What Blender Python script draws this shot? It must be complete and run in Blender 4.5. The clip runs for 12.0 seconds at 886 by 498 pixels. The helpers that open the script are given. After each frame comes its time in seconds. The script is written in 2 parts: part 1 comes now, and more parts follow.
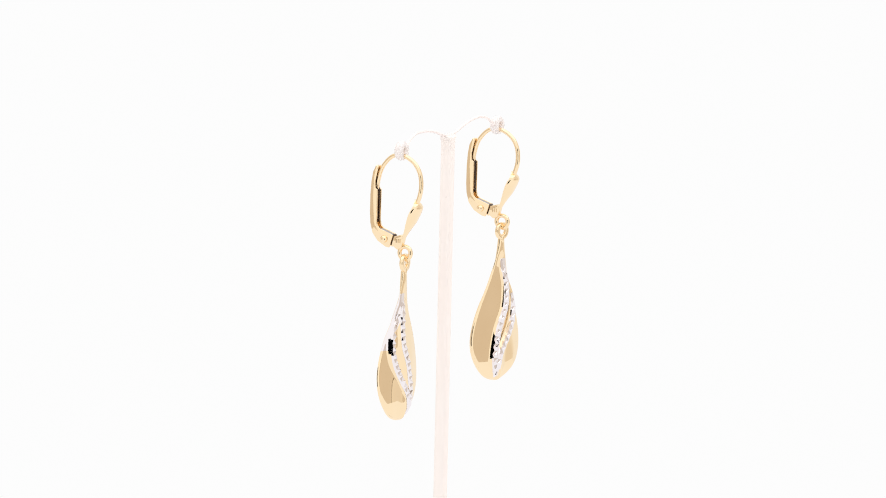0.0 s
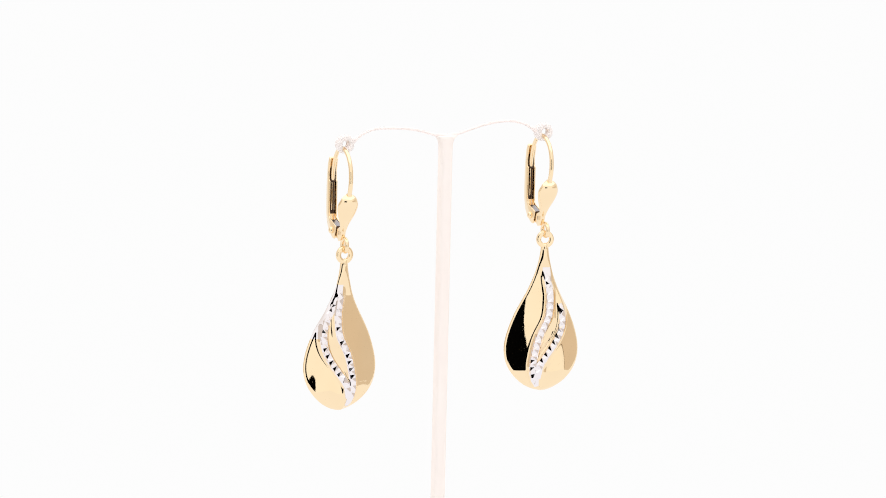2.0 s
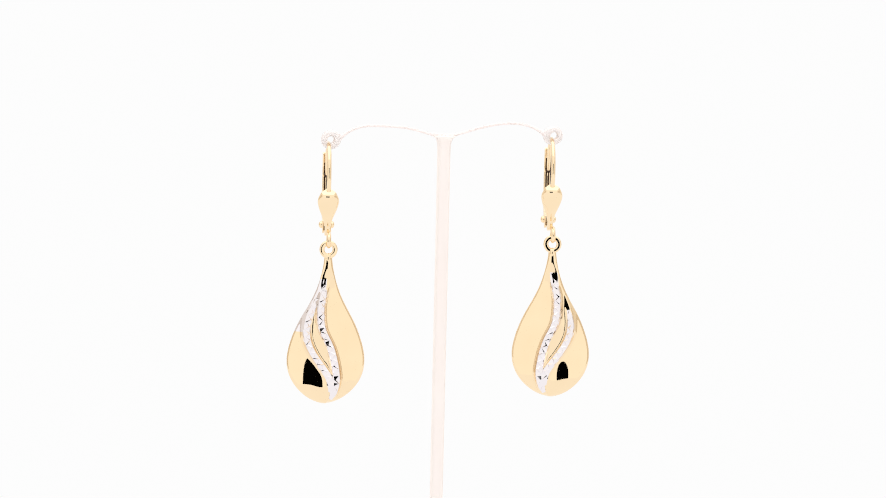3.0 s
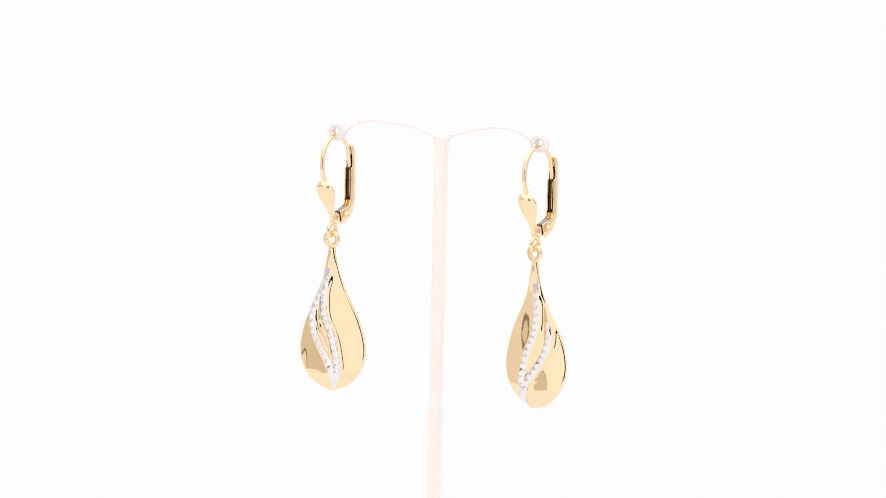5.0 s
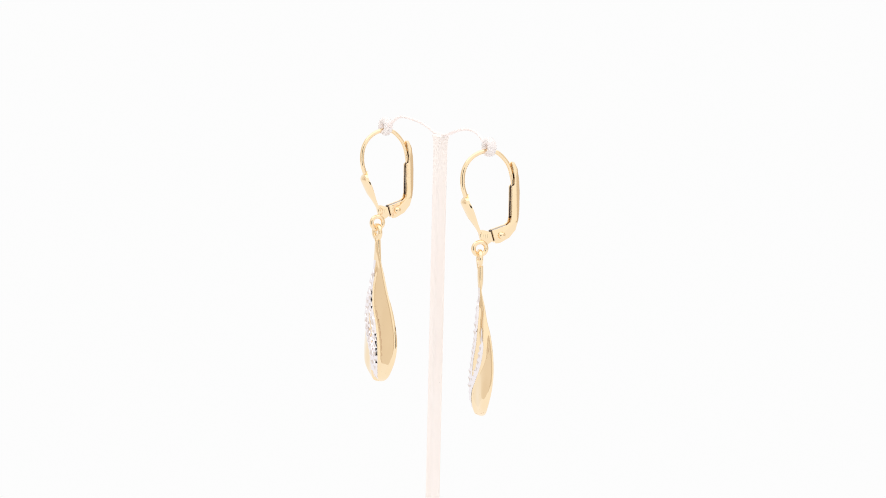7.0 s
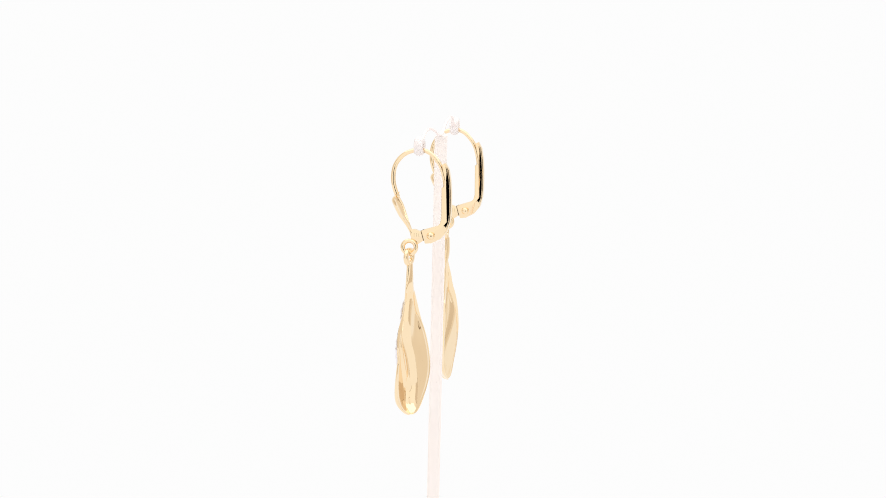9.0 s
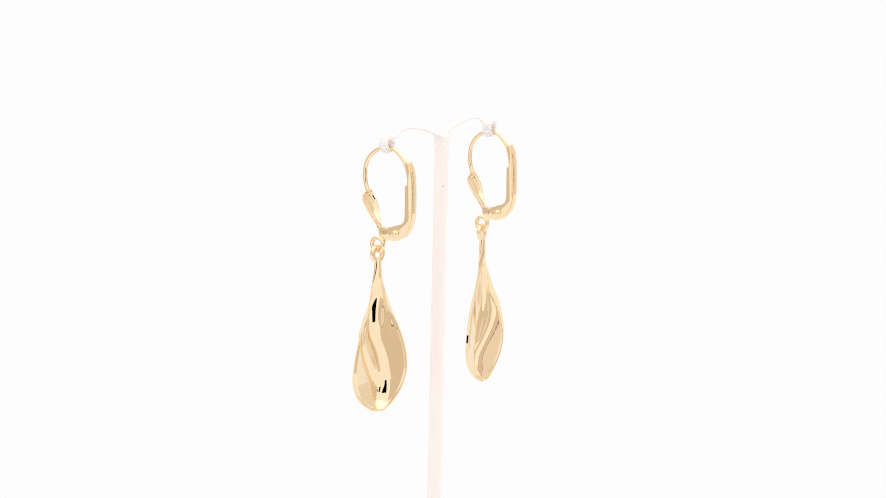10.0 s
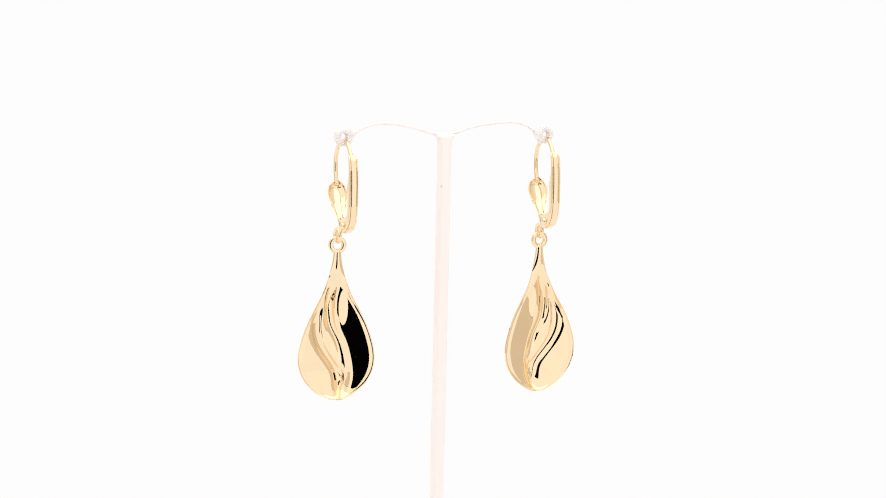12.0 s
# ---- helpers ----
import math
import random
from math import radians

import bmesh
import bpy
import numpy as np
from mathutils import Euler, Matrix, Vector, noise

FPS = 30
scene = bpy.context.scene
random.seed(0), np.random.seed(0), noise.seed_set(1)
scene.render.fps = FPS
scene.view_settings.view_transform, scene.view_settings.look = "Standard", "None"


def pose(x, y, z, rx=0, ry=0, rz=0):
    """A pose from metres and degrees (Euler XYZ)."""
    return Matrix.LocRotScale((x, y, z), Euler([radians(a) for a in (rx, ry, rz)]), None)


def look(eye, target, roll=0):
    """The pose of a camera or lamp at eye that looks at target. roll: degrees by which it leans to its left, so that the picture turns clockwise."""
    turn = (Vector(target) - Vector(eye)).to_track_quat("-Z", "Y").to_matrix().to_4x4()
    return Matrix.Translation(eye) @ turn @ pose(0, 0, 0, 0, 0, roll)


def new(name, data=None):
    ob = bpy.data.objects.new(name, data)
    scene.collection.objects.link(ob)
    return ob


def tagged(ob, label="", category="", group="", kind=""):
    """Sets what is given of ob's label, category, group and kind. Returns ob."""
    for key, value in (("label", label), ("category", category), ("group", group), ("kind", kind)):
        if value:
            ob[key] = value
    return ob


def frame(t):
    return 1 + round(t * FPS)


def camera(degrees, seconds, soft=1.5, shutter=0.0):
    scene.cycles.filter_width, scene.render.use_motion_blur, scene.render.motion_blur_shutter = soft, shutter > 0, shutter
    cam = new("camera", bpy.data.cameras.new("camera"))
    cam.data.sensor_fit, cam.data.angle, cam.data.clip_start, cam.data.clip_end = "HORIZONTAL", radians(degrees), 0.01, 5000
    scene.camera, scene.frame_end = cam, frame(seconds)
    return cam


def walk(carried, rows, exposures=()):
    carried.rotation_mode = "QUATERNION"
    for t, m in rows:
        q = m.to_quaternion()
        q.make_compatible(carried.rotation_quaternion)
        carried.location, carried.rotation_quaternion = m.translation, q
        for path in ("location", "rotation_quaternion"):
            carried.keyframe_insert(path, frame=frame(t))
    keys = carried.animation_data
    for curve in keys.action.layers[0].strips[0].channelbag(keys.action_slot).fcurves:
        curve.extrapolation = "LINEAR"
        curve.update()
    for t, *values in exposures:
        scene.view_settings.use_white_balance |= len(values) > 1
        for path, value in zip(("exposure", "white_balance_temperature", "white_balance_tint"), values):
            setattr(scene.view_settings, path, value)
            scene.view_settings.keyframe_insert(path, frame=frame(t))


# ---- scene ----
# Millimetres in the plan; MM turns them into metres. The turntable's axis stands at x = y = 0.
MM = 0.001
LIFT = 150.0         # height of the plan's zero above the sweep
PITCH = radians(8.27)
REACH = 517.2

cam = camera(13.38, 12.0, soft=1.0)
forward = Vector((0, math.cos(PITCH), -math.sin(PITCH)))
upward = Vector((0, math.sin(PITCH), math.cos(PITCH)))
eye = (Vector((0.063, 0, LIFT)) + 0.952 * upward - REACH * forward) * MM
STILL = look(eye, eye + forward, 1.29)
walk(cam, [(0.0, STILL), (12.0, STILL)])


def turn_at(t):
    """The turntable's angle in degrees."""
    return -17.83 - 18.18 * (t - 6) + 0.00606 * (t - 6) ** 2


# ---- light: a photographer's light box of backlit panels, open to a dark room where the camera stands ----
world = bpy.data.worlds.new("world")
scene.world = world
world.use_nodes = True
world.node_tree.nodes["Background"].inputs["Color"].default_value = (0.004, 0.004, 0.004, 1)
world.node_tree.nodes["Background"].inputs["Strength"].default_value = 1.0
scene.view_settings.exposure = 0.0


# ---- materials ----
def blank(name):
    m = bpy.data.materials.new(name)
    m.use_nodes = True
    return m, m.node_tree.nodes, m.node_tree.links, m.node_tree.nodes["Principled BSDF"]


def metal(name, colour, rough, grain=0.04, deep=(0.92, 0.9, 0.86)):
    """Polished precious metal: faint polishing marks, uneven lustre."""
    m, n, l, b = blank(name)
    b.inputs["Metallic"].default_value = 1.0
    geo = n.new("ShaderNodeTexCoord")
    fine = n.new("ShaderNodeTexNoise")
    fine.inputs["Scale"].default_value = 2600
    fine.inputs["Detail"].default_value = 3
    wide = n.new("ShaderNodeTexNoise")
    wide.inputs["Scale"].default_value = 260
    wide.inputs["Detail"].default_value = 4
    l.new(geo.outputs["Object"], fine.inputs["Vector"])
    l.new(geo.outputs["Object"], wide.inputs["Vector"])
    tone = n.new("ShaderNodeMix")
    tone.data_type = "RGBA"
    tone.inputs["A"].default_value = (*colour, 1)
    tone.inputs["B"].default_value = (*(c * d for c, d in zip(colour, deep)), 1)
    l.new(wide.outputs["Fac"], tone.inputs["Factor"])
    l.new(tone.outputs["Result"], b.inputs["Base Color"])
    span = n.new("ShaderNodeMapRange")
    span.inputs["To Min"].default_value = rough * 0.6
    span.inputs["To Max"].default_value = rough * 1.5
    l.new(wide.outputs["Fac"], span.inputs["Value"])
    l.new(span.outputs["Result"], b.inputs["Roughness"])
    wave = n.new("ShaderNodeTexNoise")
    wave.inputs["Scale"].default_value = 420
    wave.inputs["Detail"].default_value = 2
    l.new(geo.outputs["Object"], wave.inputs["Vector"])
    hammered = n.new("ShaderNodeBump")
    hammered.inputs["Strength"].default_value = 0.22
    hammered.inputs["Distance"].default_value = 0.00004
    l.new(wave.outputs["Fac"], hammered.inputs["Height"])
    bump = n.new("ShaderNodeBump")
    bump.inputs["Strength"].default_value = grain
    bump.inputs["Distance"].default_value = 0.00002
    l.new(fine.outputs["Fac"], bump.inputs["Height"])
    l.new(hammered.outputs["Normal"], bump.inputs["Normal"])
    l.new(bump.outputs["Normal"], b.inputs["Normal"])
    return m


def acrylic(name, colour, rough, clear):
    m, n, l, b = blank(name)
    b.inputs["Roughness"].default_value = rough
    b.inputs["IOR"].default_value = 1.49
    b.inputs["Transmission Weight"].default_value = clear
    geo = n.new("ShaderNodeTexCoord")
    specks = n.new("ShaderNodeTexNoise")
    specks.inputs["Scale"].default_value = 900
    specks.inputs["Detail"].default_value = 2
    l.new(geo.outputs["Object"], specks.inputs["Vector"])
    cloud = n.new("ShaderNodeTexNoise")
    cloud.inputs["Scale"].default_value = 120
    l.new(geo.outputs["Object"], cloud.inputs["Vector"])
    tone = n.new("ShaderNodeMix")
    tone.data_type = "RGBA"
    tone.inputs["A"].default_value = (*colour, 1)
    tone.inputs["B"].default_value = (colour[0], colour[1] * 0.96, colour[2] * 0.95, 1)
    l.new(cloud.outputs["Fac"], tone.inputs["Factor"])
    dust = n.new("ShaderNodeMapRange")
    dust.inputs["From Min"].default_value = 0.74
    dust.inputs["From Max"].default_value = 0.78
    l.new(specks.outputs["Fac"], dust.inputs["Value"])
    dirty = n.new("ShaderNodeMix")
    dirty.data_type = "RGBA"
    dirty.inputs["B"].default_value = (0.66, 0.57, 0.54, 1)
    l.new(dust.outputs["Result"], dirty.inputs["Factor"])
    l.new(tone.outputs["Result"], dirty.inputs["A"])
    l.new(dirty.outputs["Result"], b.inputs["Base Color"])
    bump = n.new("ShaderNodeBump")
    bump.inputs["Strength"].default_value = 0.15
    bump.inputs["Distance"].default_value = 0.00005
    l.new(cloud.outputs["Fac"], bump.inputs["Height"])
    l.new(bump.outputs["Normal"], b.inputs["Normal"])
    return m


def glow(name, strength):
    """White acrylic or cloth, evenly lit from behind."""
    m, n, l, b = blank(name)
    n.remove(b)
    e = n.new("ShaderNodeEmission")
    e.inputs["Strength"].default_value = strength
    l.new(e.outputs["Emission"], n["Material Output"].inputs["Surface"])
    return m


def tent_painted_glow(name, stops):
    """Diffusing cloth of a light tent that glows by itself: the fall-off is painted into the emission colour, bright
    before and behind the table, fading towards the sides.
    """
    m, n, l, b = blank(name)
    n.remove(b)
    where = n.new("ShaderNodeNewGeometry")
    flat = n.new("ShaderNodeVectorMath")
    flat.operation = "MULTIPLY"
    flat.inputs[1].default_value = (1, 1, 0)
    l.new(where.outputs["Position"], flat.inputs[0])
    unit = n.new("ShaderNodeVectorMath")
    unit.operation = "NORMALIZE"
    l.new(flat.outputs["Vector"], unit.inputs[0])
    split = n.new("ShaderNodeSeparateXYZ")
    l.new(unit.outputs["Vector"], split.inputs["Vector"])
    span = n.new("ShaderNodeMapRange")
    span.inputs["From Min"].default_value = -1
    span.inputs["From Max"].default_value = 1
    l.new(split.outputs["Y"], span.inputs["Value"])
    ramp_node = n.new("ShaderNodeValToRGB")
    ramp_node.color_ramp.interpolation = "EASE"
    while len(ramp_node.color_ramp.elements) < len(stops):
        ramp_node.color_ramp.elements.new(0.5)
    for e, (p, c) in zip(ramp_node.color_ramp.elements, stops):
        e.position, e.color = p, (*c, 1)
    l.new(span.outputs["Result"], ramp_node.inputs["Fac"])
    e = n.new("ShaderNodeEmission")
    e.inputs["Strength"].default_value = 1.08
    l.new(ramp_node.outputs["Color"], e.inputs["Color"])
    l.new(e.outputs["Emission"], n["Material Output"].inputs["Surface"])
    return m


def plain(name, colour, rough):
    m, n, l, b = blank(name)
    b.inputs["Base Color"].default_value = (*colour, 1)
    b.inputs["Roughness"].default_value = rough
    b.inputs["Specular IOR Level"].default_value = 0.0
    return m


GOLD = metal("polished_yellow_gold", (0.985, 0.79, 0.54), 0.032)
RHODIUM = metal("rhodium_plate", (0.91, 0.865, 0.90), 0.05)
WHITE_ACRYLIC = acrylic("white_acrylic", (1.0, 0.935, 0.905), 0.75, 0.0)
PINK_ACRYLIC = acrylic("rosy_acrylic", (1.0, 0.915, 0.90), 0.6, 0.0)
MILKY_ACRYLIC = acrylic("milky_acrylic", (1.0, 0.945, 0.935), 0.35, 0.08)
SWEEP = glow("backlit_white_sweep", 0.98)
# brightness by bearing, painted into the emission of walls and side panels
WALL_CLOTH = tent_painted_glow("light_tent_wall_painted_glow", ((0.0, (1.0, 1.0, 0.98)), (0.17, (0.99, 0.985, 0.955)), (0.25, (0.95, 0.93, 0.89)), (0.5, (0.83, 0.78, 0.71)),
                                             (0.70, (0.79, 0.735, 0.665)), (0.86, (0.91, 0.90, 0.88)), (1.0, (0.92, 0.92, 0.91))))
DIM_CLOTH = tent_painted_glow("light_tent_panel_painted_dim", ((0.25, (0.70, 0.615, 0.525)), (0.37, (0.68, 0.61, 0.535)), (0.55, (0.70, 0.635, 0.56))))
FLOOR_GLOW = glow("added_floor_glow", 1.03)
TOP_CLOTH = glow("light_tent_top", 1.5)
HEM = plain("brown_hem", (0.26, 0.21, 0.16), 0.9)
BLACK = plain("black_cloth", (0.004, 0.004, 0.004), 0.95)


# ---- building tools ----
def part(name, bm, material, parent=None, label="", smooth=True, scale=MM):
    bmesh.ops.recalc_face_normals(bm, faces=bm.faces)
    bmesh.ops.scale(bm, vec=(scale, scale, scale), verts=bm.verts)
    mesh = bpy.data.meshes.new(name)
    bm.to_mesh(mesh)
    bm.free()
    for m in material if isinstance(material, (list, tuple)) else (material,):
        mesh.materials.append(m)
    mesh.shade_smooth() if smooth else mesh.shade_flat()
    ob = new(name, mesh)
    ob.parent = parent
    if label:
        tagged(ob, label)
    return ob


def crease(ob, degrees=35):
    ob.data.set_sharp_from_angle(angle=radians(degrees))
    return ob


def spline(xs, ys):
    """Natural cubic through the knots."""
    x, y = np.array(xs, float), np.array(ys, float)
    h = np.diff(x)
    k = len(x)
    a, r = np.eye(k), np.zeros(k)
    for i in range(1, k - 1):
        a[i, i - 1:i + 2] = h[i - 1], 2 * (h[i - 1] + h[i]), h[i]
        r[i] = 6 * ((y[i + 1] - y[i]) / h[i] - (y[i] - y[i - 1]) / h[i - 1])
    m = np.linalg.solve(a, r)

    def value(q):
        q = np.clip(q, x[0], x[-1])
        i = np.clip(np.searchsorted(x, q) - 1, 0, k - 2)
        u, v = x[i + 1] - q, q - x[i]
        return (m[i] * u ** 3 + m[i + 1] * v ** 3) / (6 * h[i]) + (y[i] / h[i] - m[i] * h[i] / 6) * u + (y[i + 1] / h[i] - m[i + 1] * h[i] / 6) * v
    return value


def tube(bm, path, radius, sides=14, squash=1.0, across=None):
    """A round rod along points; radius a number or one a point; the ends closed and rounded."""
    path = [Vector(p) for p in path]
    radii = [float(r) for r in radius] if isinstance(radius, (list, tuple, np.ndarray)) else [radius] * len(path)
    rings = []
    side = across
    for i, p in enumerate(path):
        way = (path[min(i + 1, len(path) - 1)] - path[max(i - 1, 0)]).normalized()
        if side is None:
            side = way.orthogonal()
        side = (side - way * side.dot(way)).normalized()
        other = way.cross(side)
        rings.append([bm.verts.new(p + radii[i] * (math.cos(a) * side * squash + math.sin(a) * other))
                      for a in (2 * math.pi * k / sides for k in range(sides))])
    for a, b in zip(rings, rings[1:]):
        for k in range(sides):
            bm.faces.new((a[k], a[(k + 1) % sides], b[(k + 1) % sides], b[k]))
    for ring, p, q in ((rings[0], path[0], path[1]), (rings[-1], path[-1], path[-2])):
        cap = bm.verts.new(p + (p - q).normalized() * (ring[0].co - p).length * 0.5)
        for k in range(sides):
            bm.faces.new((ring[k], ring[(k + 1) % sides], cap))


def torus(bm, centre, axis_a, axis_b, major, minor, flat=1.0, turns=40, sides=14, square=2.0):
    """A ring in the plane of axis_a and axis_b; square above 2 flattens its faces."""
    a, b, c = Vector(axis_a), Vector(axis_b), Vector(centre)
    n = a.cross(b)
    rows = []
    for i in range(turns):
        q = 2 * math.pi * i / turns
        out = math.cos(q) * a + math.sin(q) * b
        ring = []
        for p in (2 * math.pi * k / sides for k in range(sides)):
            w = minor * (abs(math.cos(p)) ** square + abs(math.sin(p)) ** square) ** (-1 / square)
            ring.append(bm.verts.new(c + out * (major + w * math.cos(p)) + n * w * flat * math.sin(p)))
        rows.append(ring)
    for i in range(turns):
        for k in range(sides):
            u, v = rows[i], rows[(i + 1) % turns]
            bm.faces.new((u[k], u[(k + 1) % sides], v[(k + 1) % sides], v[k]))


def plate(bm, outline, low, high):
    """An outline in the y-z plane, extruded along x."""
    one = [bm.verts.new((low, y, z)) for y, z in outline]
    two = [bm.verts.new((high, y, z)) for y, z in outline]
    bm.faces.new(one)
    bm.faces.new(two)
    for i in range(len(one)):
        j = (i + 1) % len(one)
        bm.faces.new((one[i], one[j], two[j], two[i]))


def bevelled(bm, width, segments=2, angle=30):
    bmesh.ops.recalc_face_normals(bm, faces=bm.faces)
    edges = [e for e in bm.edges if len(e.link_faces) == 2 and e.calc_face_angle() > radians(angle)]
    bmesh.ops.bevel(bm, geom=edges, offset=width, segments=segments, affect="EDGES", profile=0.5, clamp_overlap=True)


# ---- the light box ----
def slab(name, lo, hi, material, label, category):
    bm = bmesh.new()
    bmesh.ops.create_cube(bm, size=1)
    for v in bm.verts:
        v.co = Vector([(l + h) / 2 + c * (h - l) for c, l, h in zip(v.co, lo, hi)])
    return tagged(part(name, bm, material, None, "", False, 1.0), label, category, kind="structure")


HALF, BACK, FRONT, TOP, T = 0.60, 0.52, -0.495, 0.70, 0.012
WINDOW = (-0.15, 0.10, 0.006, 0.265)     # the camera's opening: x from, to, z from, to


def light_box():
    bm = bmesh.new()
    radius = 0.16
    line = [(FRONT, 0.0), (BACK - radius, 0.0)]
    line += [(BACK - radius + radius * math.sin(a), radius - radius * math.cos(a)) for a in (math.pi / 2 * i / 16 for i in range(1, 17))]
    line += [(BACK, TOP)]
    top = [[bm.verts.new((x, y, z)) for y, z in line] for x in (-HALF, HALF)]
    out = [[bm.verts.new((x, y + (T if i else 0), z - T)) for i, (y, z) in enumerate(line)] for x in (-HALF, HALF)]
    for i in range(len(line) - 1):
        bm.faces.new((top[0][i], top[1][i], top[1][i + 1], top[0][i + 1]))
        bm.faces.new((out[0][i], out[0][i + 1], out[1][i + 1], out[1][i]))
    tagged(part("backdrop", bm, SWEEP, None, "", True, 1.0), "seamless bright white curved photo backdrop", "backdrop", kind="structure")
    # unseen glowing slab added over the sweep to brighten reflections from below
    slab("floor", (-HALF, FRONT, 0.001), (HALF, BACK - radius - 0.03, 0.004), FLOOR_GLOW, "added unseen glowing floor slab that brightens reflections from below", "floor")
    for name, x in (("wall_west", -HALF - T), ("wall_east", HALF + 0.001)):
        slab(name, (x, FRONT - T, -T), (x + T, BACK + T, TOP), WALL_CLOTH, "glowing side panel of a light box, brightness fall-off painted in", "wall")
    slab("ceiling", (-HALF - T, FRONT - T, TOP + 0.001), (HALF + T, BACK + 2 * T, TOP + T), TOP_CLOTH, "white glowing top panel of a light box", "ceiling")
    x0, x1, z0, z1 = WINDOW
    bm = bmesh.new()
    for lo, hi in (((-HALF, -T), (HALF, z0)), ((-HALF, z1), (HALF, TOP)), ((-HALF, z0), (x0, z1)), ((x1, z0), (HALF, z1))):
        one = [bm.verts.new((x, FRONT, z)) for x, z in ((lo[0], lo[1]), (hi[0], lo[1]), (hi[0], hi[1]), (lo[0], hi[1]))]
        two = [bm.verts.new(v.co + Vector((0, -T, 0))) for v in one]
        bm.faces.new(one)
        bm.faces.new(two[::-1])
        for i in range(4):
            bm.faces.new((one[i], two[i], two[(i + 1) % 4], one[(i + 1) % 4]))
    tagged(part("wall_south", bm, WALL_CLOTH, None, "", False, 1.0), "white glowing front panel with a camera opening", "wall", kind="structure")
    # a cloth panel in each side, dim tan painted as glow, with dark hems
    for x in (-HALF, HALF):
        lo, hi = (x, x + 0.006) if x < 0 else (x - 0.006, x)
        slab("panel", (lo, -0.358, 0.005), (hi, 0.048, 0.33), DIM_CLOTH, "cloth panel in a light tent's side, dim tan glow painted in", "panel")
        lo, hi = (x, x + 0.009) if x < 0 else (x - 0.009, x)
        for y0, y1, z0, z1 in ((-0.368, -0.358, 0.005, 0.338), (0.048, 0.058, 0.005, 0.338), (-0.358, 0.048, 0.33, 0.338)):
            slab("trim", (lo, y0, z0), (hi, y1, z1), HEM, "brown sewn hem of a light tent panel", "trim")
    bm = bmesh.new()
    bmesh.ops.create_cube(bm, size=1)
    for v in bm.verts:
        v.co = Vector((v.co.x * 0.9, FRONT - T - 0.002 - 0.5 * (0.5 - v.co.y), 0.16 + v.co.z * 0.5))
    bmesh.ops.delete(bm, geom=[f for f in bm.faces if f.calc_center_median().y > FRONT - T - 0.01], context="FACES_ONLY")
    tagged(part("wall_dark_room", bm, BLACK, None, "", False, 1.0), "black cloth room behind the camera", "wall", kind="structure")


light_box()


# ---- the jewellery stand, in the turntable's own space ----
RING_A, RING_B = Vector((-14.8, 6.1, 16.15)), Vector((12.8, -7.6, 16.75))
POLE = Vector((-0.45, -0.42, 0))
ALONG = Vector((RING_B.x - RING_A.x, RING_B.y - RING_A.y, 0)).normalized()
ACROSS = Vector((-ALONG.y, ALONG.x, 0))


def jewellery_stand():
    stand = tagged(new("earring_stand"), "white and clear acrylic T-shaped earring stand with two eyelets", "stand")
    bm = bmesh.new()
    half, deep = 0.84, 0.80
    rows = []
    for z, w in ((-LIFT, half), (-30, half), (0, half), (13.0, half), (14.6, half), (15.5, half * 1.06), (16.1, half * 1.25), (16.45, half * 1.6), (16.7, half * 2.1)):
        c = POLE + Vector((0, 0, z))
        ring = []
        for k in range(24):
            a = 2 * math.pi * k / 24
            r = (abs(math.cos(a)) ** 5 + abs(math.sin(a)) ** 5) ** (-1 / 5)
            ring.append(bm.verts.new(c + ALONG * w * r * math.cos(a) + ACROSS * deep * r * math.sin(a) * (0.6 if z > 16.5 else 1)))
        rows.append(ring)
    for a, b in zip(rows, rows[1:]):
        for k in range(24):
            bm.faces.new((a[k], a[(k + 1) % 24], b[(k + 1) % 24], b[k]))
    bm.faces.new(rows[0])
    bm.faces.new(rows[-1])
    part("pole", bm, WHITE_ACRYLIC, stand, "white acrylic square rod")
    for ring, peak in ((RING_A, 18.0), (RING_B, 18.35)):
        way = Vector((ring.x - POLE.x, ring.y - POLE.y, 0))
        reach = way.length
        way.normalize()
        height = spline((0, 1.4, 0.28 * reach, 0.55 * reach, 0.8 * reach, reach - 1.1), (16.5, 16.75, 17.55, peak, peak - 0.45, ring.z + 0.15))
        path = [POLE + way * d + Vector((0, 0, float(height(d)))) for d in (float(v) for v in np.linspace(0, reach - 1.1, 30))]
        bm = bmesh.new()
        tube(bm, path, [0.19 + 0.25 * max(0, 1 - i / 4) + 0.5 * max(0, (i - 26) / 4) ** 2 for i in range(30)], 10)
        part("arm", bm, PINK_ACRYLIC, stand, "thin curved acrylic arm")
        bm = bmesh.new()
        rows = []
        section = [(0.5, -0.5), (0.5, 0.5), (0.66, 0.7), (1.0, 0.72), (1.24, 0.42), (1.3, 0.0), (1.24, -0.42), (1.0, -0.72), (0.66, -0.7)]
        back = way.cross(Vector((0, 0, 1)))
        for i in range(36):
            q = 2 * math.pi * i / 36
            out = math.cos(q) * way + math.sin(q) * Vector((0, 0, 1))
            stretch = 1 + 0.12 * max(0, -math.cos(q))
            rows.append([bm.verts.new(ring + out * r * (stretch if r > 0.9 else 1) + back * d * 0.84) for r, d in section])
        for i in range(36):
            a, b = rows[i], rows[(i + 1) % 36]
            for k in range(len(section)):
                j = (k + 1) % len(section)
                bm.faces.new((a[k], a[j], b[j], b[k]))
        part("eyelet", bm, MILKY_ACRYLIC, stand, "milky clear acrylic eyelet")
    return stand


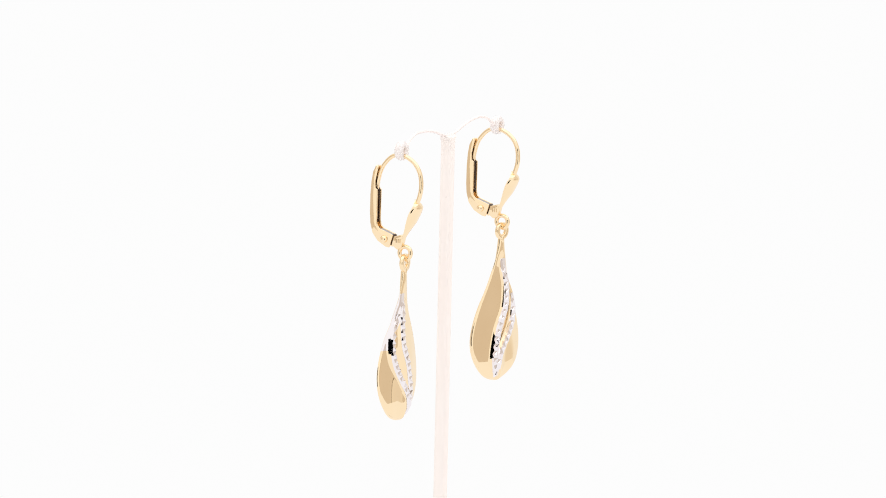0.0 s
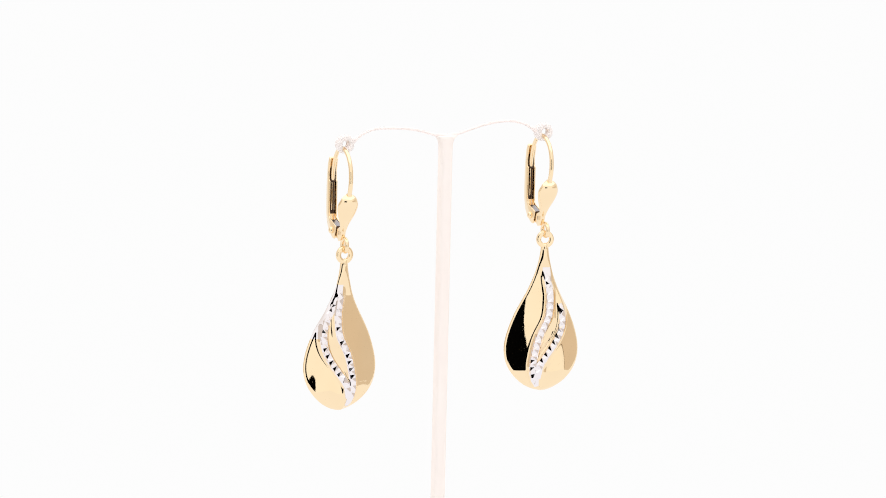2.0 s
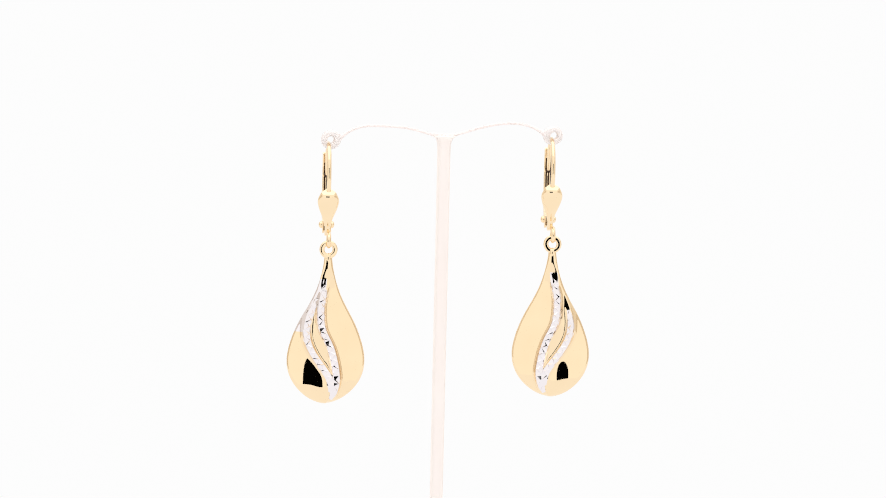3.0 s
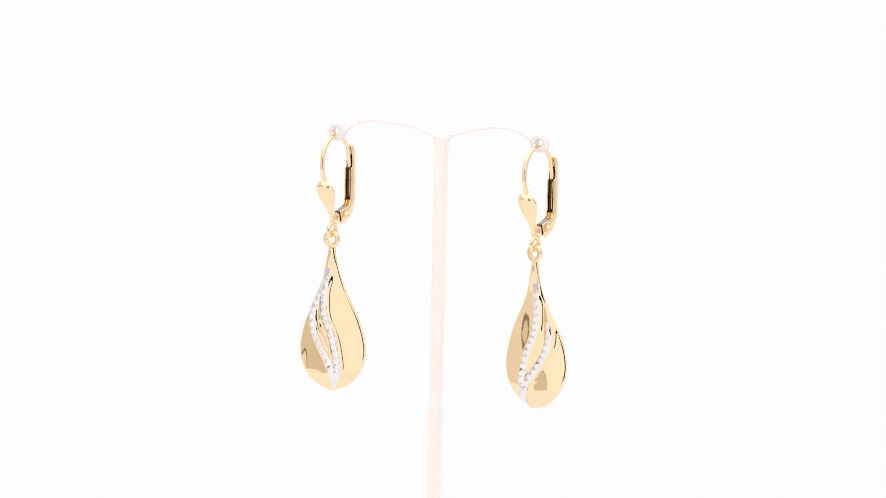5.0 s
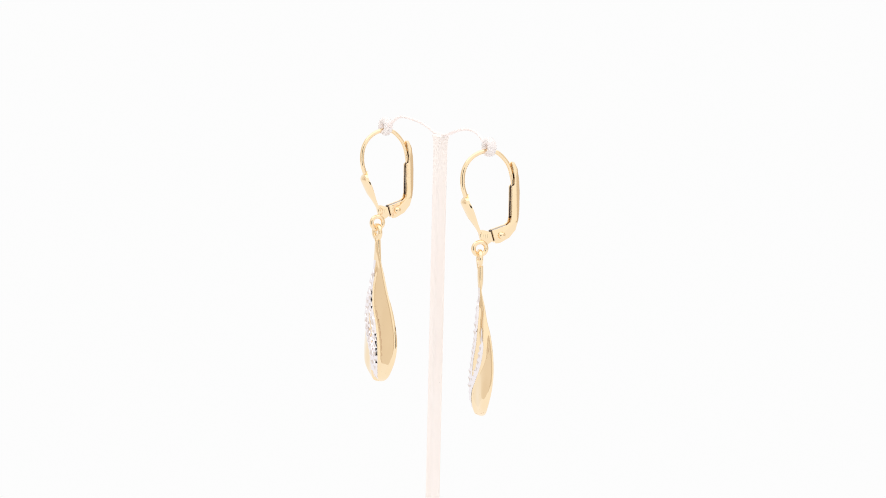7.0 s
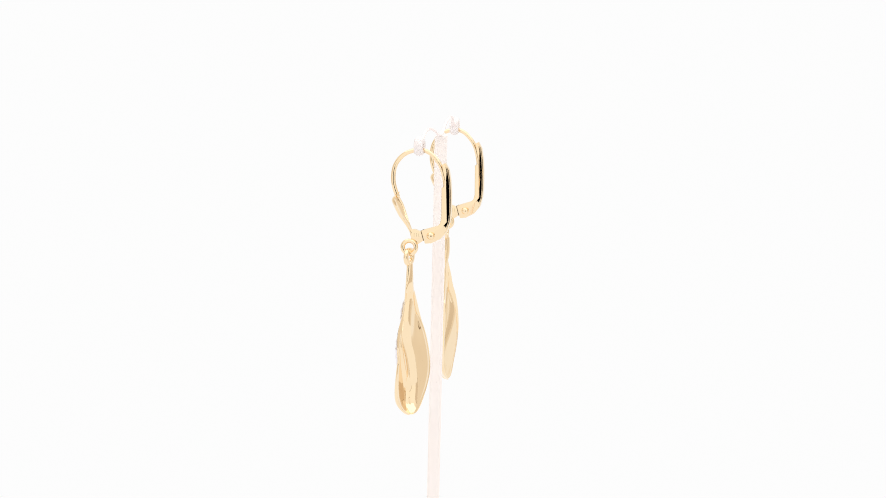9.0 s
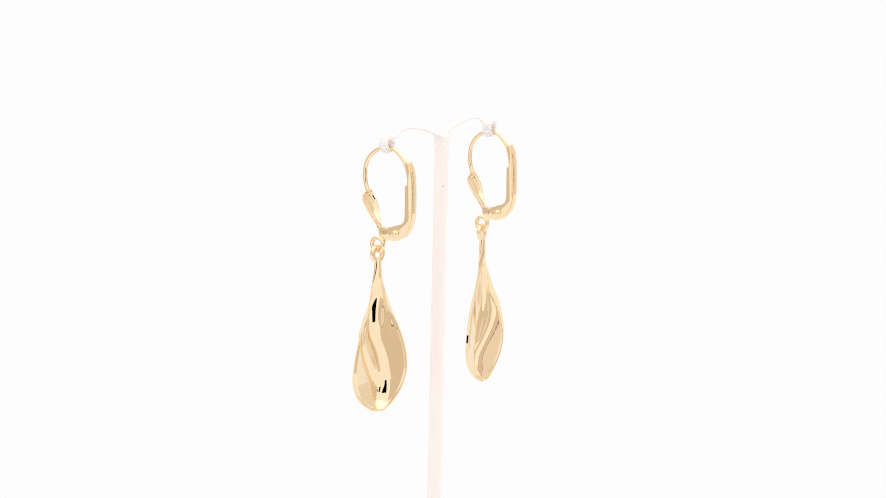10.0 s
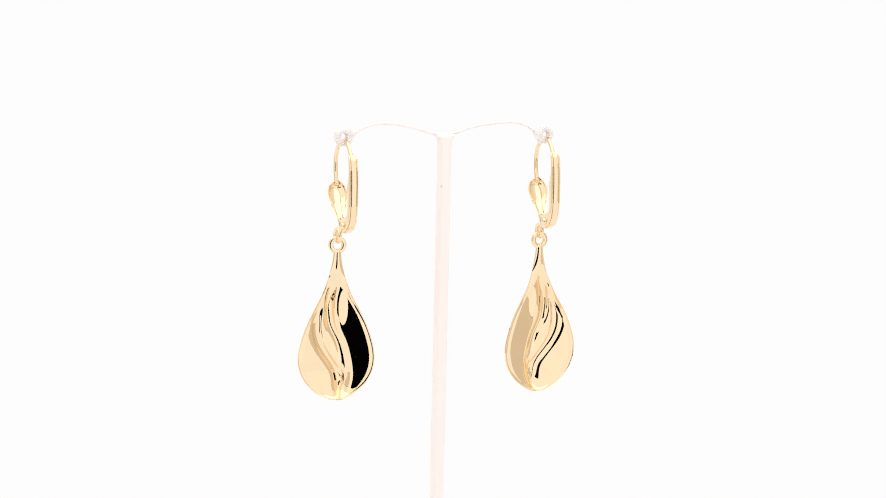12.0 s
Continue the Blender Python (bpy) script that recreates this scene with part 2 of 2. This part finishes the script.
# ---- the earrings ----
edge_of = spline((0, 0.45, 0.8, 1.38, 1.92, 2.5, 3.0, 3.4, 3.75, 4.0, 4.2, 4.4, 4.51), (0.0, 1.15, 2.1, 3.62, 4.75, 5.15, 4.55, 3.5, 2.2, 1.4, 0.92, 0.6, 0.5))
ridge_one = spline((0.1, 1.15, 3.0, 4.8, 6.6, 8.4, 10.2, 12, 14.05, 15.6, 17.4, 20.3), (0.45, 0.85, 1.35, 1.25, 0.88, 0.26, -0.6, -0.9, -0.85, -0.5, -0.3, 0.0))
ridge_two = spline((0.1, 1.15, 2.4, 3.75, 4.8, 6.6, 8.4, 10.2, 12, 14.05, 15.6, 17.4, 20.3), (0.22, 0.42, 0.6, 0.32, -0.35, -1.65, -2.55, -2.8, -2.5, -1.6, -0.98, -0.55, -0.1))
SET_BACK = 1.27      # the rim hangs behind the loop, the ridges before it


def half_width(z):
    return 1.03 * edge_of(np.sqrt(np.maximum(z, 0)))


def ramp(z, a, b):
    q = np.clip((z - a) / (b - a), 0, 1)
    return q * q * (3 - 2 * q)


def roll(q):
    """A rim rolled over like a quarter of a rod: 0 on the face, steep at the very edge."""
    q = np.clip(1 - q, 0, 0.97)
    return 1 - np.sqrt(1 - q * q)


def swell(x, z, centre, gain, wide, high):
    """A shallow swell that tips the middle of a lobe: centre (x, z), slope, half width and half height."""
    v = x - centre[0]
    return gain * v * np.exp(-(v / wide) ** 2 - ((z - centre[1]) / high) ** 2)


def rim_drop(x, z):
    w = half_width(z)
    lean = (half_width(z + 0.02) - half_width(np.maximum(z - 0.02, 0))) / 0.04
    d = np.maximum(w - np.abs(x), 0) / np.sqrt(1 + lean * lean)
    broad = 0.34 + 0.5 * np.exp(-(z / 2.4) ** 2)
    return broad * 0.75 * roll(d / broad) * (1 - ramp(z, 15, 18))


def large_lobe(x, z):
    u = x - 0.3
    return 1.19 - 0.13 * u - 0.004 * u * np.abs(u) - 0.0006 * (z - 9) ** 2


def bent(h, z):
    """The whole sheet bows forward below the neck, is drawn together at the neck and bent back at the tip."""
    bow = 0.45 * (1 - np.clip(1 - z / 3.6, 0, 1) ** 3) * np.clip((18 - z) / 14, 0, 1)
    h = h + bow
    return h + (1.18 - h) * ramp(z, 14, 18.5) - 0.25 * np.clip(1 - z / 3.0, 0, 1) ** 2


def relief(x, z):
    """The front's height: a nearly flat large lobe, a domed small one, two ridges with a hollow between."""
    one, two = ridge_one(z), ridge_two(z)
    small = 1.22 + (0.30 + 0.008 * (z - 3)) * (x + 1.2) + swell(x, z, (-1.9, 3.3), -0.2, 1.9, 2.6) - 0.01 * (z - 4)
    large = large_lobe(x, z) + swell(x, z, (1.5, 10.3), 0.062, 2.5, 5.0)
    hollow = 1.1 + 0.36 * (x - 0.5 * (one + two)) - 0.12 * ramp(z, 4.0, 6.0) * (1 - ramp(z, 12.0, 14.5))
    h = small + (hollow - small) * ramp(x, two - 0.3, two + 0.3)
    h = h + (large - h) * ramp(x, one - 0.3, one + 0.3)
    h = bent(h, z)
    fade = ramp(z, 0.1, 1.6) * (1 - ramp(z, 15.0, 18.0))
    top_one = 1.6 - 0.002 * (z - 10) ** 2
    top_two = 1.5 - 0.07 * np.clip(z - 4, 0, 6) - 0.006 * np.maximum(z - 9, 0) ** 2
    h = h + (bent(top_two, z) - h) * fade * ramp(z, 0.6, 2.4) * (1 - ramp(z, 13.3, 15.6)) * np.exp(-(np.abs((x - two) / 0.62)) ** 4)
    h = h + (bent(top_one, z) - h) * fade * np.exp(-(np.abs((x - one) / 0.62)) ** 4)
    return h - rim_drop(x, z)


def hollow_back(x, z):
    """The back's height: both lobes flat, the ridges soft grooves."""
    one, two = ridge_one(z), ridge_two(z)
    small = 1.16 + (0.26 + 0.004 * z) * (x + 1.2) + 0.026 * (z - 10)
    large = 1.19 - 0.17 * (x - 0.3) + 0.026 * (z - 10) + swell(x, z, (0.9, 12.7), 0.29, 1.5, 2.7)
    u = ramp(x, two, np.maximum(one, two + 0.5))
    h = bent(small + (large - small) * u, z)
    fade = ramp(z, 0.2, 1.4) * (1 - ramp(z, 15.0, 18.0))
    h = h + 0.44 * fade * np.exp(-(np.abs((x - one) / 0.66)) ** 2.6)
    h = h + 0.44 * fade * ramp(z, 0.6, 3.0) * (1 - ramp(z, 13.3, 15.6)) * np.exp(-(np.abs((x - two) / 0.7)) ** 2.4)
    return h - 0.5 * rim_drop(x, z)


def pendant(earring, side, turn):
    """The drop: a stamped sheet, side -1 mirrors it."""
    rows, cols, thick = 260, 140, 0.32
    bm = bmesh.new()
    zs = np.linspace(0.1, 4.51, rows) ** 2
    front, rear = [], []
    for z in zs:
        w = float(half_width(z))
        s = np.sin(np.linspace(-1, 1, cols) * math.pi / 2 * 0.92) / math.sin(math.pi / 2 * 0.92)
        x = s * w
        h = relief(x, np.full(cols, z))
        rod = 0.32 * ramp(z, 15.0, 19.5) * np.sqrt(np.maximum(0, 1 - s * s))
        h = h + rod
        front.append([bm.verts.new((side * a, SET_BACK - b, z)) for a, b in zip(x, h)])
        t = thick * min(1, w / 1.2)
        t = t * (0.4 + 0.6 * np.clip((1 - np.abs(s)) * w / 0.7, 0, 1))
        g = np.minimum(hollow_back(x, np.full(cols, z)) - t, h - 0.05) - rod
        rear.append([bm.verts.new((side * a * 0.985, SET_BACK - b, z)) for a, b in zip(x, g)])
    for i in range(rows - 1):
        z = (zs[i] + zs[i + 1]) / 2
        for k in range(cols - 1):
            f = bm.faces.new((front[i][k], front[i][k + 1], front[i + 1][k + 1], front[i + 1][k]))
            x = side * f.calc_center_median().x
            if (side > 0 and 9.9 < z < 17.3 and x < (ridge_two(z) - 0.1 if z < 14.2 else ridge_one(z) + 0.2)) or (side < 0 and 15.4 < z < 17.4 and abs(x - ridge_one(z)) < 0.55):
                f.material_index = 1
            bm.faces.new((rear[i][k], rear[i + 1][k], rear[i + 1][k + 1], rear[i][k + 1]))
        for k in (0, cols - 1):
            bm.faces.new((front[i][k], front[i + 1][k], rear[i + 1][k], rear[i][k]))
    for i in (0, rows - 1):
        for k in range(cols - 1):
            bm.faces.new((front[i][k], front[i][k + 1], rear[i][k + 1], rear[i][k]))
    drop = crease(part("pendant", bm, (GOLD, RHODIUM), earring, "polished gold teardrop with two S-shaped ridges"), 50)
    drop.matrix_basis = pose(0, 0, 0, 0, 0, turn)
    bm = bmesh.new()
    torus(bm, (0, 0.0, 21.3), (1, 0, 0), (0, 0, 1), 0.9, 0.34, 0.85, 40, 20, 4.0)
    tube(bm, [(0, 0.12, 19.0), (0, 0.08, 19.8), (0, 0.0, 20.6)], (0.2, 0.34, 0.4), 14, 1.1, Vector((1, 0, 0)))
    part("loop", bm, GOLD, drop)
    for curve, low, high, phase in ((ridge_one, 0.6, 16.9, 0), (ridge_two, 1.7, 14.5 if side > 0 else 12.2, 1)):
        cut_ridge(drop, side, curve, low, high, phase)
    return drop


def cut_ridge(drop, side, curve, low, high, phase):
    """A ridge cut with a graver: slanting facets in zigzag."""
    bm = bmesh.new()
    zs = [low]
    while zs[-1] < high:
        z = zs[-1]
        slope = float(curve(z + 0.05) - curve(z - 0.05)) / 0.1
        zs.append(z + 0.5 / math.sqrt(1 + slope * slope))
    rows = []
    for i, z in enumerate(zs):
        slope = float(curve(z + 0.05) - curve(z - 0.05)) / 0.1
        nx, nz = 1 / math.hypot(1, slope), -slope / math.hypot(1, slope)
        thin = min(1, 0.5 + 0.25 * i, 0.45 + 0.12 * (len(zs) - 1 - i))
        odd = (i + phase) % 2
        swing = (0.24 if odd else -0.24) * thin * random.uniform(0.5, 1.2)
        rise = (0.18 if odd else 0.08) * random.uniform(0.55, 1.45)
        row = []
        for off, up in ((-0.53, -0.36), (-0.4, -0.03 if odd else 0.06), (swing / thin, rise), (0.4, 0.06 if odd else -0.03), (0.53, -0.36)):
            off = off * thin
            x, q = float(curve(z)) + nx * off, z + nz * off
            crest = float(relief(np.array(float(curve(z))), np.array(z)))
            room = float(half_width(q)) - 0.15
            x = max(-room, min(room, x))
            over = float(relief(np.array(x), np.array(q))) + 0.02
            row.append(bm.verts.new((side * x, SET_BACK - max(crest + up * thin, over), q)))
        rows.append(row)
    for i, (a, b) in enumerate(zip(rows, rows[1:])):
        for k in range(4):
            if (i + phase) % 2:
                bm.faces.new((a[k], a[k + 1], b[k]))
                bm.faces.new((a[k + 1], b[k + 1], b[k]))
            else:
                bm.faces.new((a[k], a[k + 1], b[k + 1]))
                bm.faces.new((a[k], b[k + 1], b[k]))
    part("cut_ridge", bm, RHODIUM, drop, "white rhodium ridge with diamond-cut facets", False)


HANG = 22.6      # height of the hook's lower ring above the pendant's tip


def hook(earring, shift, reach):
    """The leverback: wire, shell-shaped front, tongue with ring, hinged lever with rivets."""
    up = lambda pts: [(0, y, z + HANG) for y, z in pts]
    knots = [(-1.75, 6.6), (-2.25, 8.0), (-2.4, 9.3), (-2.2, 10.7), (-1.45, 11.95), (-0.3, 12.75), (1.0, 13.05), (2.2, 12.75), (3.2, 11.85), (3.9, 10.7), (4.3, 9.2), (4.42, 8.3)]
    k = np.arange(len(knots))
    fy, fz = spline(k, [p[0] for p in knots]), spline(k, [p[1] for p in knots])
    q = np.linspace(0, len(knots) - 1, 56)
    bm = bmesh.new()
    tube(bm, up([(float(fy(a)), float(fz(a))) for a in q]), [0.31 - 0.04 * (a / 11) for a in q], 14)
    part("ear_wire", bm, GOLD, earring, "slim curved gold wire")
    # shell-shaped front, hollow behind
    bm = bmesh.new()
    wide = spline((0, 0.04, 0.12, 0.25, 0.4, 0.6, 0.8, 1.0), (0.1, 0.7, 1.15, 1.42, 1.38, 1.06, 0.66, 0.42))
    head, foot = Vector((0, -2.0, 7.1 + HANG)), Vector((0, 0.3, 1.9 + HANG))
    way = (foot - head).normalized()
    out = Vector((0, way.z, -way.y)).normalized()
    out = out if out.y < 0 else -out
    outer, inner = [], []
    for s in (i / 33 for i in range(34)):
        w = float(wide(s))
        dome = 0.8 * min(1.0, w / 1.2) * (1 - 0.35 * s)
        roll = 0.5 * max(0, 1 - s / 0.14) ** 2
        for rows, shrink, drop in ((outer, 1.0, 0.0), (inner, 0.86, 0.26)):
            line = []
            for c in np.linspace(-1, 1, 19):
                a = c * math.pi / 2
                p = head + (foot - head) * float(s) + Vector((1, 0, 0)) * w * shrink * math.sin(a)
                line.append(bm.verts.new(p + out * (dome * max(0, math.cos(a)) - drop * max(0.0, math.cos(a)) ** 0.5 - roll + 0.1)))
            rows.append(line)
    for rows in (outer, inner):
        for a, b in zip(rows, rows[1:]):
            for j in range(18):
                bm.faces.new((a[j], a[j + 1], b[j + 1], b[j]))
    for a, b in ((outer[0], inner[0]), (outer[-1], inner[-1])):
        for j in range(18):
            bm.faces.new((a[j], a[j + 1], b[j + 1], b[j]))
    for j in (0, 18):
        for i in range(33):
            bm.faces.new((outer[i][j], outer[i + 1][j], inner[i + 1][j], inner[i][j]))
    crease(part("shell_front", bm, GOLD, earring, "domed gold drop-shaped front, hollow behind"), 60)
    # tongue and lower ring
    bm = bmesh.new()
    plate(bm, [(y, z + HANG) for y, z in ((-0.1, 2.3), (0.5, 2.45), (1.3, 2.2), (2.9, 2.5), (3.3, 1.9), (2.6, 1.1), (1.7, 0.9), (1.0, 0.4), (0.35, 0.7), (0.1, 1.4))], -0.36, 0.36)
    bevelled(bm, 0.1)
    tongue = crease(part("tongue", bm, GOLD, earring), 40)
    for x in (-0.36, 0.36):
        bm = bmesh.new()
        for k in range(3):
            y = 0.42 + 0.3 * k
            plate(bm, [(y, 1.32 + HANG), (y + 0.15, 1.38 + HANG), (y + 0.15, 1.92 + HANG), (y, 1.86 + HANG)], x - 0.035, x + 0.035)
        part("hallmark", bm, GOLD, tongue, "tiny stamped hallmark bars", False)
    bm = bmesh.new()
    torus(bm, (0, 0, HANG), (0, 1, 0), (0, 0, 1), 0.86, 0.3)
    part("link_ring", bm, GOLD, earring)
    # lever: two cheeks, a strap behind, a floor
    bm = bmesh.new()
    outline = [(4.3, 11.5), (4.78, 10.6), (5.02, 9.2), (5.14, 7.5), (5.16, 5.0), (5.06, 3.7), (4.7, 2.4), (3.9, 1.4), (2.6, 0.68), (2.05, 0.62), (1.5, 2.35), (3.55, 3.05), (3.95, 3.4), (4.1, 4.1), (4.05, 8.2), (4.35, 8.4), (4.42, 9.4), (4.2, 10.4), (4.0, 11.2)]
    for low, high in ((-0.6, -0.4), (0.4, 0.6)):
        plate(bm, [(y, z + HANG) for y, z in outline], low, high)
    strap = outline[:9]
    inside = [(4.2, 11.3), (4.56, 10.5), (4.79, 9.15), (4.9, 7.5), (4.92, 5.0), (4.82, 3.8), (4.5, 2.6), (3.75, 1.66), (2.55, 0.94)]
    proud = [(y + 0.09, z - (0.06 if i > 5 else 0.0) + HANG) for i, (y, z) in enumerate(strap)]
    plate(bm, proud + [(y, z + HANG) for y, z in inside[::-1]], -0.385, 0.385)
    bevelled(bm, 0.07)
    lever = crease(part("lever", bm, GOLD, earring, "hinged gold channel lever, closed"), 40)
    bm = bmesh.new()
    plate(bm, [(y, z + HANG) for y, z in ((1.55, 2.1), (3.7, 2.82), (3.62, 3.0), (1.5, 2.28))], -0.39, 0.39)
    part("spring", bm, STEEL, lever, "grey steel spring strip", False)
    # dark plates standing in for shade inside the channel, slot, gap and mouth
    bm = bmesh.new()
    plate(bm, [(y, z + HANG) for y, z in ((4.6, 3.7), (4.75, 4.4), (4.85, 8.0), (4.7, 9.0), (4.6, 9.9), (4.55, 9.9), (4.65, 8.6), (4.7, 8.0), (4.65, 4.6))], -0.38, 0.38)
    part("channel_lining", bm, RECESS_SHADE, lever, "dark plate painted as shade inside the channel", False)
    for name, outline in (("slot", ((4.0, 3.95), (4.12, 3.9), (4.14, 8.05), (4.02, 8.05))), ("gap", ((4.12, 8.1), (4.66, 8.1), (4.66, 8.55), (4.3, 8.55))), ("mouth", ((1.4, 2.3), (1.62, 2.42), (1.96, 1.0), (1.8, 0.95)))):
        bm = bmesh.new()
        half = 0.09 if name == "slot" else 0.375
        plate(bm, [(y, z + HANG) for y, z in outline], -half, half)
        part(name, bm, RECESS_SHADE, lever, "dark plate painted as shade in a recess of the hinged lever", False)
    bm = bmesh.new()
    plate(bm, [(y, z + HANG) for y, z in ((4.17, 4.2), (4.7, 4.3), (4.78, 8.02), (4.2, 8.02))], -0.22, 0.22)
    bevelled(bm, 0.08)
    crease(part("inner_bar", bm, GOLD, lever), 40)
    for x in (-1, 1):
        bm = bmesh.new()
        c = Vector((x * 0.57, 2.8, 1.72 + HANG))
        turns = [(0.5, 0.0), (0.5, 0.12), (0.46, 0.3), (0.3, 0.44), (0.1, 0.5)]
        rows = [[bm.verts.new(c + Vector((x * d, r * math.cos(a), r * math.sin(a)))) for a in (2 * math.pi * i / 20 for i in range(20))] for r, d in turns]
        for a, b in zip(rows, rows[1:]):
            for i in range(20):
                bm.faces.new((a[i], a[(i + 1) % 20], b[(i + 1) % 20], b[i]))
        bm.faces.new(rows[0])
        bm.faces.new(rows[-1])
        part("rivet", bm, GOLD, lever)
    for piece in earring.children:
        if not piece.name.startswith("link_ring"):
            piece.matrix_basis = pose(shift * MM, 0, 0)
        for o in (piece, *piece.children):
            for v in o.data.vertices:
                v.co.y *= reach


STEEL = metal("grey_spring_steel", (0.42, 0.40, 0.42), 0.25)
# metal darkened to paint the shade of the lever's recesses
RECESS_SHADE = metal("painted_recess_shade", (0.085, 0.055, 0.04), 0.35)


def make_earring(side, turn, shift, reach):
    earring = tagged(new("earring"), "polished yellow gold leverback earring with teardrop pendant and white rhodium ridges", "earring", "pair of earrings")
    hook(earring, shift, reach)
    pendant(earring, side, turn)
    return earring


stand = jewellery_stand()
earring_one = make_earring(1, 5.5, -0.2, 1.0)
earring_two = make_earring(-1, -10.9, -0.4, 1.06)


# ---- the turntable carries the stand and the earrings round ----
def motions():
    times = [0.5 * i for i in range(25)]
    table = lambda t: pose(0, 0, LIFT * MM, 0, 0, turn_at(t))
    hang_one = pose(-15.3 * MM, 5.35 * MM, -20.05 * MM, 0, 0, -32.2)
    hang_two = pose(12.37 * MM, -8.58 * MM, -19.4 * MM, 0, 0, -33.1)
    walk(stand, [(t, table(t)) for t in times])
    walk(earring_one, [(t, table(t) @ hang_one) for t in times])
    walk(earring_two, [(t, table(t) @ hang_two) for t in times])


motions()
